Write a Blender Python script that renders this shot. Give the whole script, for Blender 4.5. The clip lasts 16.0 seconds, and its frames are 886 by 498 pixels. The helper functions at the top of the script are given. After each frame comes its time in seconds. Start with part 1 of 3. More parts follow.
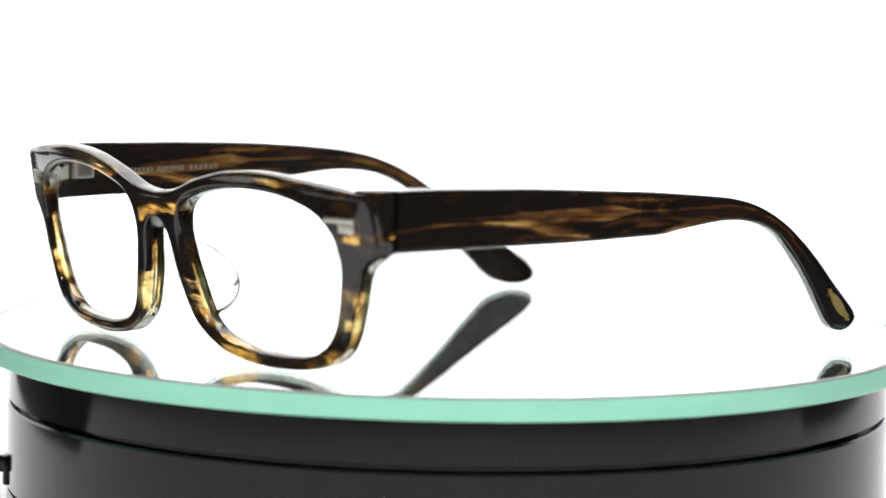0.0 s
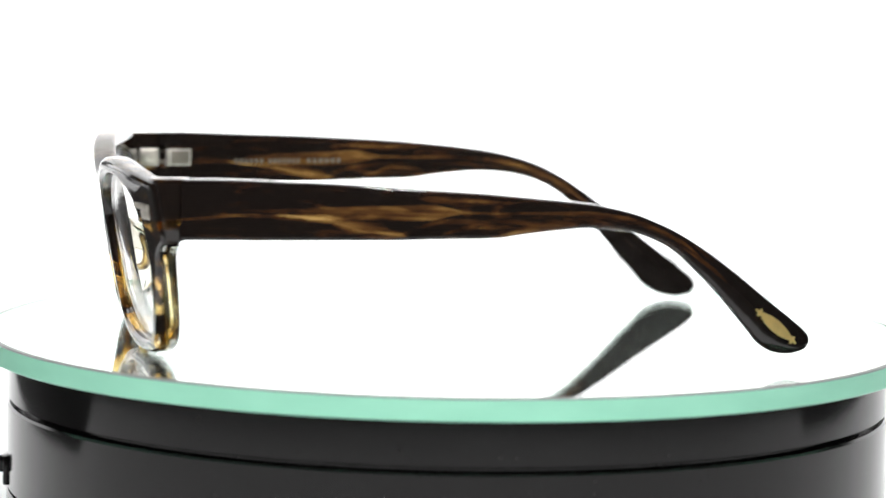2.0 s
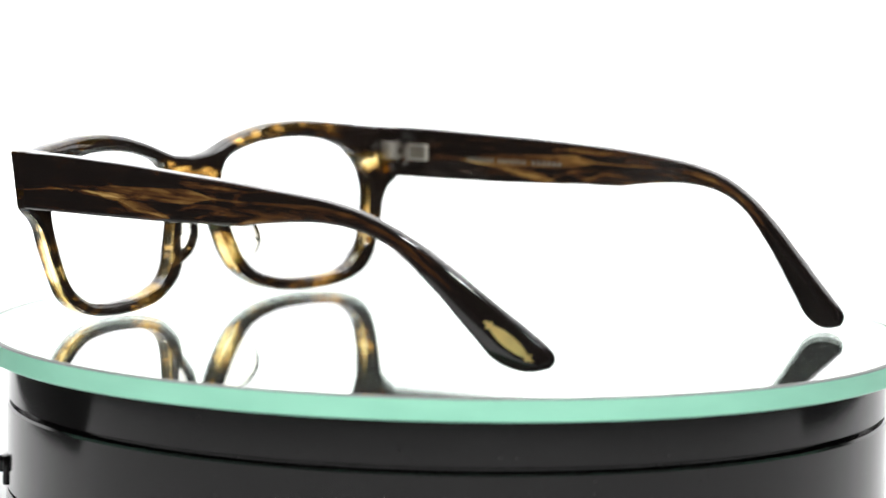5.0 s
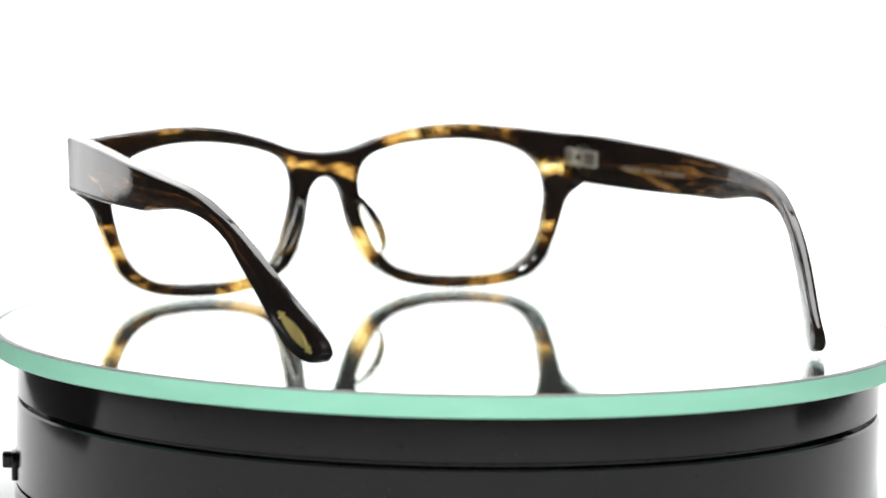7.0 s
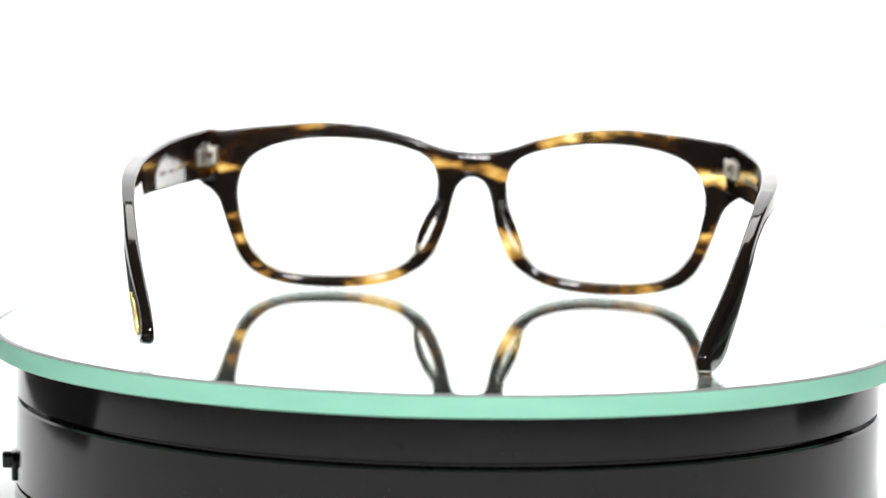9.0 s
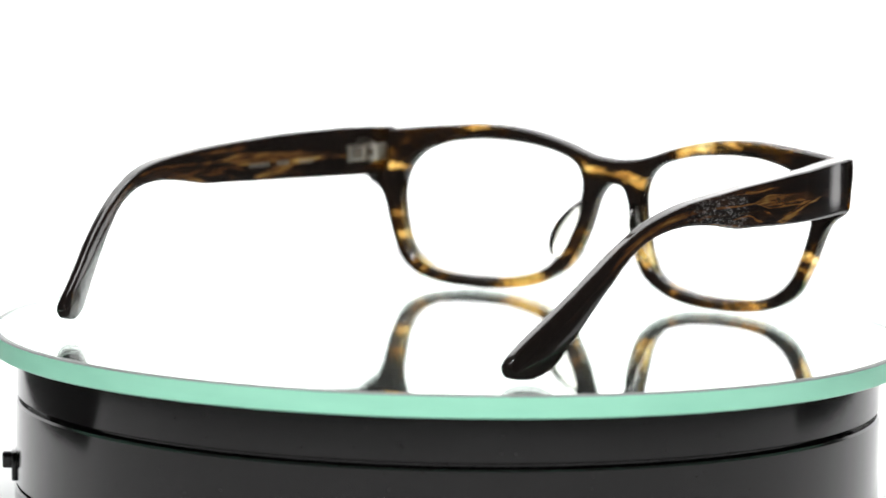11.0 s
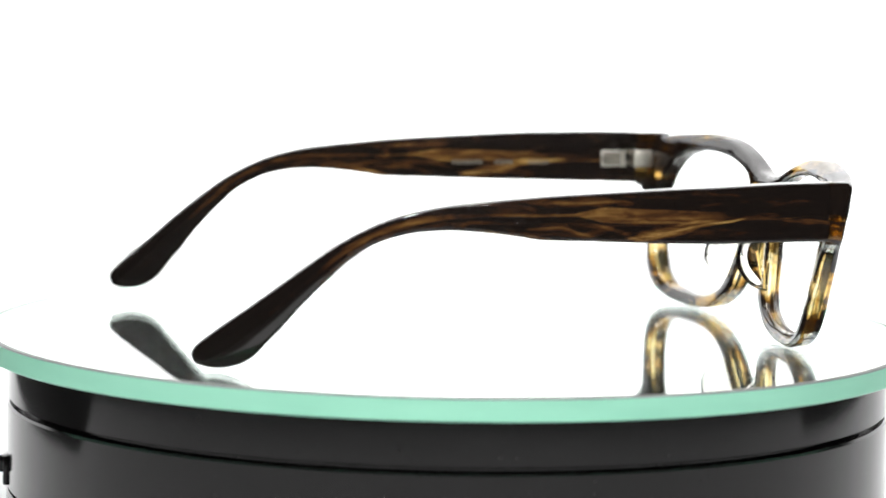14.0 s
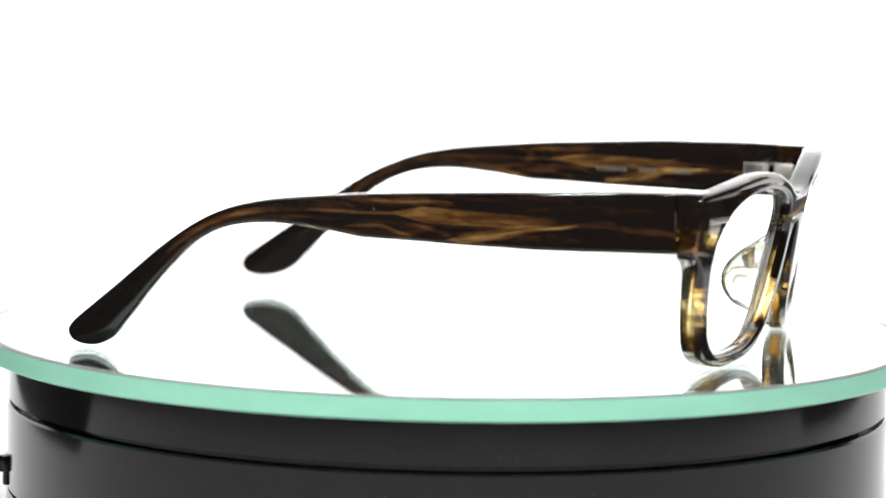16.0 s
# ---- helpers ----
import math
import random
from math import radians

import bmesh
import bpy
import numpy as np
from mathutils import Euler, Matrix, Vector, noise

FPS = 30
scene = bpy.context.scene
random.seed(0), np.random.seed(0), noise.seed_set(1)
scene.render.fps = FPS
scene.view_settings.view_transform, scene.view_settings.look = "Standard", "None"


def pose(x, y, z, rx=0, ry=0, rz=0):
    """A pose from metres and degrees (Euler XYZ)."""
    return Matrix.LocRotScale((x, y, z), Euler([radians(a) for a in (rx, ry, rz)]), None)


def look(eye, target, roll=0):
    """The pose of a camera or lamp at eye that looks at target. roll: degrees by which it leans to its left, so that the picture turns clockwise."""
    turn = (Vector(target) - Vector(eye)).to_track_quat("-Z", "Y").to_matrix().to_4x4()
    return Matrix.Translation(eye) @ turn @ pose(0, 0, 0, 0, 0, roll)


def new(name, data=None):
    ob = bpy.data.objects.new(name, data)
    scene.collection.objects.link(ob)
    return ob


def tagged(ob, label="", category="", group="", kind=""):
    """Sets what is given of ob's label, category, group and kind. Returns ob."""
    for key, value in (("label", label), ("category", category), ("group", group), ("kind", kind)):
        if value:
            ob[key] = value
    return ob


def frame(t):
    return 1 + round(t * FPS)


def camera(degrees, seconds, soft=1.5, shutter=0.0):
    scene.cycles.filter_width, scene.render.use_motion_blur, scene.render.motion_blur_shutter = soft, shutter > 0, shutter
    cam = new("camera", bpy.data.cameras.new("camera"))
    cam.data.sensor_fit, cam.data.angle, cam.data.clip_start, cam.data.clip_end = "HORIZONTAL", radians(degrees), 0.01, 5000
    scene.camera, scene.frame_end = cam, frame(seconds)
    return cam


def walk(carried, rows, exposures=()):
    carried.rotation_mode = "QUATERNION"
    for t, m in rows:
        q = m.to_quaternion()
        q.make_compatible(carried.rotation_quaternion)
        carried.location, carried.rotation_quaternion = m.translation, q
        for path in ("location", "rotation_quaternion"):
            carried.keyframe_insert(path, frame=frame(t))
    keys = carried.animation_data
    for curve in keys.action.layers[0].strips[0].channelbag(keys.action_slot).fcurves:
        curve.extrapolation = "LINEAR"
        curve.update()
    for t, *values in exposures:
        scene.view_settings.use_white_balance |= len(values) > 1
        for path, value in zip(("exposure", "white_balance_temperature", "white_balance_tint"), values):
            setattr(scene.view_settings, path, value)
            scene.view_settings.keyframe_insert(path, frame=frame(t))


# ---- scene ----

MM = 0.001
CX = -0.6          # middle of the front, mm from the axis

# ---- camera: on a tripod; it breathes back a little while its focus is racked to the far rim ----
cam = camera(14.64, 16.0, soft=1.6)
NEAR_EYE = Vector((0.0, -0.8258, 0.1082))
AIM = Vector((-0.00207, 0.99426, -0.10700))


def eye_back(d):
    eye = NEAR_EYE - AIM * d + Vector((-0.0150 * d, 0, 0))
    return look(eye, eye + AIM, 1.12)


walk(cam, [(0.0, eye_back(0)), (5.95, eye_back(0)), (6.1, eye_back(0.0150)), (12.4, eye_back(0.0150)),
           (12.6, eye_back(0)), (16.0, eye_back(0))])
cam.data.dof.use_dof = True
cam.data.dof.focus_distance = 0.805
cam.data.dof.aperture_fstop = 15.0

# ---- light: a dim room, a bright backdrop, soft boxes above ----
world = bpy.data.worlds.new("studio")
scene.world = world
world.use_nodes = True
world.node_tree.nodes["Background"].inputs["Color"].default_value = (1.0, 1.0, 1.0, 1)
world.node_tree.nodes["Background"].inputs["Strength"].default_value = 0.15


def soft_box(name, eye, target, w, h, watts):
    data = bpy.data.lights.new(name, "AREA")
    data.shape, data.size, data.size_y, data.energy = "RECTANGLE", w, h, watts
    ob = new(name, data)
    ob.matrix_world = look(eye, target)
    return ob


soft_box("soft_box_top", (0.0, 0.36, 0.95), (0, 0.25, 0), 1.2, 0.34, 8.5)
for x in (-0.17, 0.17):
    soft_box("soft_box_front", (x, -0.75, 0.85), (0, 0, 0), 0.09, 0.09, 6)


# ---- materials ----
def material(name):
    m = bpy.data.materials.new(name)
    m.use_nodes = True
    nt = m.node_tree
    return m, nt, nt.nodes["Principled BSDF"]


def node(nt, kind, **values):
    n = nt.nodes.new(kind)
    for k, v in values.items():
        if k in n.inputs:
            n.inputs[k].default_value = v
    return n


def math_node(nt, op, a, b=0.5):
    n = nt.nodes.new("ShaderNodeMath")
    n.operation = op
    for i, v in ((0, a), (1, b)):
        if hasattr(v, "is_output"):
            nt.links.new(v, n.inputs[i])
        else:
            n.inputs[i].default_value = v
    return n.outputs[0]


def ramp(nt, fac, stops):
    n = nt.nodes.new("ShaderNodeValToRGB")
    el = n.color_ramp.elements
    while len(el) < len(stops):
        el.new(0.5)
    for e, (p, c) in zip(el, stops):
        e.position = p
        e.color = (c, c, c, 1) if isinstance(c, (int, float)) else (*c, 1)
    nt.links.new(fac, n.inputs["Fac"])
    return n.outputs["Color"]


def noise_of(nt, vec, scale_xyz, detail=3.0, rough=0.55, distort=0.0, move=(0, 0, 0)):
    mp = nt.nodes.new("ShaderNodeMapping")
    mp.inputs["Scale"].default_value = scale_xyz
    mp.inputs["Location"].default_value = move
    nt.links.new(vec, mp.inputs["Vector"])
    n = node(nt, "ShaderNodeTexNoise", Scale=1.0, Detail=detail, Roughness=rough, Distortion=distort)
    nt.links.new(mp.outputs[0], n.inputs["Vector"])
    return n.outputs["Fac"]


def fine_bump(nt, bsdf, vec, scale, strength, distance=0.0001):
    b = node(nt, "ShaderNodeBump", Strength=strength, Distance=distance)
    nt.links.new(noise_of(nt, vec, (scale, scale, scale), 4), b.inputs["Height"])
    nt.links.new(b.outputs[0], bsdf.inputs["Normal"])


AMBER = [(0.0, (0.010, 0.0075, 0.0065)), (0.42, (0.012, 0.008, 0.006)), (0.50, (0.040, 0.017, 0.006)),
         (0.58, (0.18, 0.080, 0.016)), (0.70, (0.43, 0.245, 0.050)), (0.90, (0.74, 0.53, 0.18)), (1.0, (0.93, 0.84, 0.52))]


def acetate_front():
    """Tortoise acetate: dark brown slabs with amber layers that lie level through the sheet."""
    m, nt, b = material("tortoise_front")
    tc = nt.nodes.new("ShaderNodeTexCoord")
    co = tc.outputs["Object"]
    sep = nt.nodes.new("ShaderNodeSeparateXYZ")
    nt.links.new(co, sep.inputs[0])
    warp = noise_of(nt, co, (38, 20, 60), 2, 0.5, 0.6, (3.1, 0, 1.7))
    zz = math_node(nt, "ADD", sep.outputs["Z"], math_node(nt, "MULTIPLY", math_node(nt, "SUBTRACT", warp, 0.5), 0.012))
    zn = math_node(nt, "DIVIDE", zz, 0.045)
    band = ramp(nt, zn, [(0.0, 0.60), (0.06, 0.53), (0.12, 0.30), (0.18, 0.55), (0.24, 0.98), (0.40, 0.90), (0.46, 0.35),
                         (0.62, 0.10), (0.675, 0.22), (0.70, 0.72), (0.74, 0.62), (0.77, 0.30), (0.90, 0.30), (0.95, 0.62)])
    tilt = math_node(nt, "ADD", sep.outputs["Z"], math_node(nt, "MULTIPLY", math_node(nt, "SUBTRACT", noise_of(nt, co, (32, 14, 32), 2, 0.5, 0.0, (2.7, 0, 4.0)), 0.5), 0.030))
    leaning = nt.nodes.new("ShaderNodeCombineXYZ")
    for i, k in enumerate((sep.outputs["X"], sep.outputs["Y"], tilt)):
        nt.links.new(k, leaning.inputs[i])
    streak = noise_of(nt, leaning.outputs[0], (30, 26, 300), 6, 0.66, 0.5, (0.4, 0, 0.2))
    fibre = noise_of(nt, leaning.outputs[0], (45, 40, 1100), 4, 0.65, 0.2, (4.4, 0, 1.2))
    patch = noise_of(nt, co, (70, 30, 90), 2, 0.5, 0.3, (7.3, 0, 2.2))
    f = math_node(nt, "ADD", math_node(nt, "MULTIPLY", band, 0.62),
                  math_node(nt, "MULTIPLY", math_node(nt, "SUBTRACT", streak, 0.5), 1.0))
    f = math_node(nt, "ADD", f, math_node(nt, "MULTIPLY", math_node(nt, "SUBTRACT", patch, 0.5), 1.1))
    f = math_node(nt, "ADD", f, math_node(nt, "MULTIPLY", math_node(nt, "SUBTRACT", fibre, 0.5), 0.40))
    fleck = noise_of(nt, leaning.outputs[0], (170, 120, 330), 4, 0.6, 0.8, (6.1, 0, 3.3))
    f = math_node(nt, "ADD", f, math_node(nt, "MULTIPLY", ramp(nt, fleck, [(0.50, 0.0), (0.66, 1.0)]), 0.16))
    f = math_node(nt, "ADD", f, 0.065)
    side = ramp(nt, math_node(nt, "DIVIDE", math_node(nt, "ABSOLUTE", math_node(nt, "ADD", sep.outputs["X"], 0.004), 0.0), 0.02),
                [(0.45, 1.0), (1.0, 0.0)])
    high = ramp(nt, zn, [(0.675, 0.0), (0.695, 1.0), (0.74, 0.9), (0.78, 0.45), (0.84, 0.0)])
    f = math_node(nt, "ADD", f, math_node(nt, "MULTIPLY", math_node(nt, "MULTIPLY", side, high), 0.24))
    wide = math_node(nt, "DIVIDE", math_node(nt, "ABSOLUTE", math_node(nt, "SUBTRACT", sep.outputs["X"], CX * MM), 0.0), 0.08)
    for across, up, gain in (([(0.68, 0.0), (0.76, 1.0)], [(0.12, 0.0), (0.20, 1.0), (0.34, 1.0), (0.42, 0.0)], -0.12),
                             ([(0.05, 0.0), (0.09, 1.0), (0.19, 1.0), (0.25, 0.0)], [(0.18, 0.0), (0.26, 1.0), (0.46, 1.0), (0.54, 0.0)], -0.10),
                             ([(0.20, 0.0), (0.34, 1.0), (0.52, 1.0), (0.62, 0.0)], [(0.90, 0.0), (0.935, 1.0), (1.0, 1.0)], 0.22),
                             ([(0.66, 0.0), (0.74, 1.0), (0.84, 1.0), (0.88, 0.0)], [(0.66, 0.0), (0.71, 1.0), (0.80, 0.8), (0.86, 0.0)], 0.24)):
        f = math_node(nt, "ADD", f, math_node(nt, "MULTIPLY", math_node(nt, "MULTIPLY", ramp(nt, wide, across), ramp(nt, zn, up)), gain))
    # one side of the sheet holds a little more amber
    richer = ramp(nt, math_node(nt, "DIVIDE", math_node(nt, "ADD", sep.outputs["X"], 0.08), 0.16), [(0.20, 1.0), (0.48, 0.0)])
    f = math_node(nt, "ADD", f, math_node(nt, "MULTIPLY", richer, 0.06))
    # the middle of the sheet is a pale amber layer that shows along its edges
    at = nt.nodes.new("ShaderNodeAttribute")
    at.attribute_name = "depth"
    core = ramp(nt, math_node(nt, "DIVIDE", at.outputs["Fac"], 4.0), [(0.12, 0.0), (0.20, 1.0), (0.62, 1.0), (0.76, 0.0)])
    wave = noise_of(nt, co, (45, 30, 70), 3, 0.6, 0.5, (1.3, 0, 5.1))
    low = ramp(nt, zn, [(0.06, 0.2), (0.14, 0.6), (0.22, 1.0), (0.56, 1.0), (0.64, 0.0)])
    core = math_node(nt, "MULTIPLY", math_node(nt, "MULTIPLY", core, low), ramp(nt, wave, [(0.32, 0.3), (0.47, 1.0)]))
    f = math_node(nt, "ADD", f, math_node(nt, "MULTIPLY", core, 0.60))
    nt.links.new(ramp(nt, f, AMBER), b.inputs["Base Color"])
    nt.links.new(ramp(nt, f, [(0.44, 0.0), (0.58, 0.95)]), b.inputs["Transmission Weight"])
    b.inputs["Roughness"].default_value = 0.06
    b.inputs["IOR"].default_value = 1.49
    fine_bump(nt, b, co, 400, 0.04)
    return m


def acetate_temple(name, crazed):
    """Nearly black brown acetate: a paler core along the middle of the arm, and golden flames under it."""
    m, nt, b = material(name)
    uv = nt.nodes.new("ShaderNodeUVMap")
    uv.uv_map = "length"
    own = nt.nodes.new("ShaderNodeObjectInfo")
    sep = nt.nodes.new("ShaderNodeSeparateXYZ")
    nt.links.new(uv.outputs[0], sep.inputs[0])
    u, v = sep.outputs["X"], sep.outputs["Y"]
    along = math_node(nt, "DIVIDE", u, 160.0)
    other = math_node(nt, "MULTIPLY", own.outputs["Random"], 60.0)

    def add(*terms):
        out = terms[0]
        for k in terms[1:]:
            out = math_node(nt, "ADD", out, k)
        return out

    def times(a, k):
        return math_node(nt, "MULTIPLY", a, k)

    def line(stops):
        """Height in mm over the arm's middle, along its length in mm."""
        return math_node(nt, "SUBTRACT", times(ramp(nt, along, [(x / 160, (h + 7) / 14) for x, h in stops]), 14.0), 7.0)

    def span(stops):
        return ramp(nt, along, [(x / 160, k) for x, k in stops])

    def here(x, y, z=None):
        n = nt.nodes.new("ShaderNodeCombineXYZ")
        for i, k in enumerate((x, y, other if z is None else z)):
            nt.links.new(k, n.inputs[i])
        return n.outputs[0]

    co = here(u, v)
    wob = times(math_node(nt, "SUBTRACT", noise_of(nt, co, (0.09, 0.30, 1), 3, 0.55, 0.4, (1.0, 3.0, 0)), 0.5), 1.6)
    vw = add(v, wob)
    mottle = noise_of(nt, co, (0.075, 0.42, 1), 5, 0.62, 1.1, (2.0, 4.3, 0))
    fine = noise_of(nt, co, (0.05, 2.4, 1), 3, 0.6, 0.5, (5.0, 1.3, 0))
    zone = span([(0, 0.37), (30, 0.40), (60, 0.43), (75, 0.46), (118, 0.42), (132, 0.28), (160, 0.24)])
    f = add(zone, times(math_node(nt, "SUBTRACT", mottle, 0.5), 0.75), times(math_node(nt, "SUBTRACT", fine, 0.5), 0.22))
    # the core: a flat bar with a pointed end, then a thin wire to the tip
    mid = line([(0, -0.6), (20, -0.6), (40, 0.1), (58, 0.8), (90, 0.5), (120, 0.2), (160, 0.0)])
    half = times(span([(6, 0.10), (22, 0.24), (40, 0.32), (54, 0.34), (61, 0.03), (80, 0.05), (96, 0.16), (118, 0.12), (128, 0.03), (160, 0.03)]), 5.0)
    off = math_node(nt, "DIVIDE", math_node(nt, "ABSOLUTE", math_node(nt, "SUBTRACT", v, mid), 0.0), half)
    core = times(ramp(nt, off, [(0.0, 1.0), (0.86, 0.9), (1.05, 0.0)]),
                 span([(5, 0.0), (24, 0.55), (40, 0.9), (60, 1.0), (76, 0.6), (112, 0.55), (124, 0.45), (150, 0.35), (156, 0.0)]))
    grain = noise_of(nt, co, (0.035, 1.5, 1), 4, 0.65, 0.3, (9.0, 0.3, 0))
    f = add(f, times(core, add(times(math_node(nt, "SUBTRACT", grain, 0.5), 0.5), 0.26)))
    # a bright hair line along the upper and lower side of the bar
    rim = times(ramp(nt, off, [(0.86, 0.0), (0.94, 1.0), (1.02, 0.0)]), span([(20, 0.0), (44, 0.3), (52, 1.0), (61, 1.0), (70, 0.6), (98, 0.7), (104, 0.0)]))
    f = add(f, times(rim, 0.26))
    flames = (([(20, -0.8), (31.5, -1.6), (38, -3.1), (48, -4.6)], [(20, 0.0), (25, 0.08), (36, 0.34), (44, 0.30), (49, 0.0)], 0.44),
              ([(46, -4.7), (51, -2.9), (57, -1.2)], [(45, 0.0), (48, 0.18), (53, 0.12), (58, 0.0)], 0.20),
              ([(57, -3.9), (64, -1.9), (71, -2.3)], [(56, 0.0), (60, 0.14), (66, 0.20), (72, 0.0)], 0.30),
              ([(0, -2.2), (12, -1.0)], [(0, 0.16), (5, 0.22), (9, 0.14), (14, 0.0)], 0.30),
              ([(66, -4.4), (80, -3.0)], [(66, 0.0), (73, 0.18), (84, 0.0)], 0.28),
              ([(50, 3.6), (70, 3.2)], [(48, 0.0), (58, 0.30), (72, 0.0)], 0.22))
    for stops, width, gain in flames:
        d = math_node(nt, "SUBTRACT", vw, line(stops))
        w = add(times(span(width), 5.0), 0.01)
        mask = ramp(nt, math_node(nt, "DIVIDE", math_node(nt, "ABSOLUTE", d, 0.0), w), [(0.0, 1.0), (0.55, 0.75), (1.0, 0.0)])
        fibre = noise_of(nt, here(u, d), (0.05, 1.9, 1), 4, 0.7, 0.4, (gain * 40, 2.0, 0))
        f = add(f, times(times(mask, ramp(nt, fibre, [(0.36, 0.1), (0.62, 1.0)])), gain))
    col = ramp(nt, f, [(0.10, (0.0080, 0.0064, 0.0058)), (0.44, (0.0102, 0.0072, 0.0060)), (0.53, (0.036, 0.016, 0.008)),
                       (0.63, (0.095, 0.042, 0.014)), (0.80, (0.27, 0.145, 0.042)), (0.98, (0.55, 0.36, 0.12))])
    nt.links.new(col, b.inputs["Base Color"])
    b.inputs["Roughness"].default_value = 0.06
    b.inputs["IOR"].default_value = 1.49
    fine_bump(nt, b, co, 0.16, 0.12, 0.0002)
    if crazed:      # a patch of fine crazing before the bend
        patch = times(span([(64, 0.0), (70, 1.0), (84, 1.0), (92, 0.0)]), ramp(nt, math_node(nt, "DIVIDE", add(v, 7.0), 14.0), [(0.16, 1.0), (0.62, 0.7), (0.78, 0.0)]))
        chips = ramp(nt, noise_of(nt, co, (1.1, 1.6, 1), 2, 0.5, 0.8, (3.0, 8.0, 0)), [(0.58, 0.0), (0.64, 1.0)])
        bump = node(nt, "ShaderNodeBump", Strength=0.6, Distance=0.0005)
        nt.links.new(times(patch, chips), bump.inputs["Height"])
        nt.links.new(bump.outputs[0], b.inputs["Normal"])
    return m


def metal(name, colour, rough, scale=300.0):
    m, nt, b = material(name)
    tc = nt.nodes.new("ShaderNodeTexCoord")
    b.inputs["Metallic"].default_value = 1.0
    n = noise_of(nt, tc.outputs["Object"], (scale, scale, scale), 4)
    nt.links.new(ramp(nt, n, [(0.3, tuple(c * 0.85 for c in colour)), (0.7, colour)]), b.inputs["Base Color"])
    nt.links.new(ramp(nt, n, [(0.3, rough), (0.7, rough * 1.6)]), b.inputs["Roughness"])
    return m


def clear_acetate():
    m, nt, b = material("clear_acetate")
    tc = nt.nodes.new("ShaderNodeTexCoord")
    n = noise_of(nt, tc.outputs["Object"], (60, 60, 120), 2)
    nt.links.new(ramp(nt, n, [(0.3, (0.90, 0.90, 0.86)), (0.75, (0.90, 0.88, 0.80))]), b.inputs["Base Color"])
    b.inputs["Transmission Weight"].default_value = 1.0
    b.inputs["Roughness"].default_value = 0.03
    b.inputs["IOR"].default_value = 1.36
    return m


def lens_plastic():
    m, nt, b = material("lens_plastic")
    b.inputs["Base Color"].default_value = (0.99, 0.995, 0.99, 1)
    b.inputs["Transmission Weight"].default_value = 1.0
    b.inputs["Roughness"].default_value = 0.0
    b.inputs["IOR"].default_value = 1.07
    return m


def black_plastic():
    m, nt, b = material("black_plastic")
    tc = nt.nodes.new("ShaderNodeTexCoord")
    n = noise_of(nt, tc.outputs["Object"], (25, 25, 60), 4)
    blend = nt.nodes.new("ShaderNodeMix")
    blend.data_type = "RGBA"
    blend.inputs[7].default_value = (0.013, 0.012, 0.0115, 1)
    nt.links.new(ramp(nt, n, [(0.3, (0.0028, 0.0025, 0.0025)), (0.7, (0.0045, 0.004, 0.004))]), blend.inputs[6])
    dust = noise_of(nt, tc.outputs["Object"], (700, 700, 700), 2, 0.5)
    nt.links.new(ramp(nt, dust, [(0.66, 0.0), (0.76, 1.0)]), blend.inputs[0])
    nt.links.new(blend.outputs[2], b.inputs["Base Color"])
    nt.links.new(ramp(nt, n, [(0.3, 0.07), (0.7, 0.15)]), b.inputs["Roughness"])
    b.inputs["IOR"].default_value = 1.35
    fine_bump(nt, b, tc.outputs["Object"], 28, 0.07, 0.0004)
    return m


def plain_rough(name, c1, c2, scale, rough):
    m, nt, b = material(name)
    tc = nt.nodes.new("ShaderNodeTexCoord")
    n = noise_of(nt, tc.outputs["Object"], (scale, scale, scale), 4)
    nt.links.new(ramp(nt, n, [(0.3, c1), (0.7, c2)]), b.inputs["Base Color"])
    b.inputs["Roughness"].default_value = rough
    fine_bump(nt, b, tc.outputs["Object"], scale * 8, 0.1)
    return m


def silvering():
    m, nt, b = material("silvering")
    tc = nt.nodes.new("ShaderNodeTexCoord")
    n = noise_of(nt, tc.outputs["Object"], (30, 30, 30), 3)
    nt.links.new(ramp(nt, n, [(0.3, (0.84, 0.90, 0.87)), (0.7, (0.87, 0.92, 0.89))]), b.inputs["Base Color"])
    b.inputs["Metallic"].default_value = 0.98
    b.inputs["Roughness"].default_value = 0.0
    return m


def plate_glass():
    m, nt, b = material("plate_glass")
    b.inputs["Base Color"].default_value = (0.97, 0.99, 0.98, 1)
    b.inputs["Transmission Weight"].default_value = 1.0
    b.inputs["Roughness"].default_value = 0.0
    b.inputs["IOR"].default_value = 1.5
    return m


def glass_edge():
    m, nt, b = material("green_glass_edge")
    tc = nt.nodes.new("ShaderNodeTexCoord")
    n = noise_of(nt, tc.outputs["Object"], (40, 40, 200), 3)
    nt.links.new(ramp(nt, n, [(0.3, (0.32, 0.72, 0.53)), (0.7, (0.36, 0.78, 0.58))]), b.inputs["Base Color"])
    b.inputs["Roughness"].default_value = 0.35
    return m


def glowing(name, colour, strength):
    m, nt, b = material(name)
    b.inputs["Base Color"].default_value = (0.85, 0.85, 0.85, 1)
    b.inputs["Emission Color"].default_value = (*colour, 1)
    b.inputs["Emission Strength"].default_value = strength
    b.inputs["Roughness"].default_value = 0.9
    return m


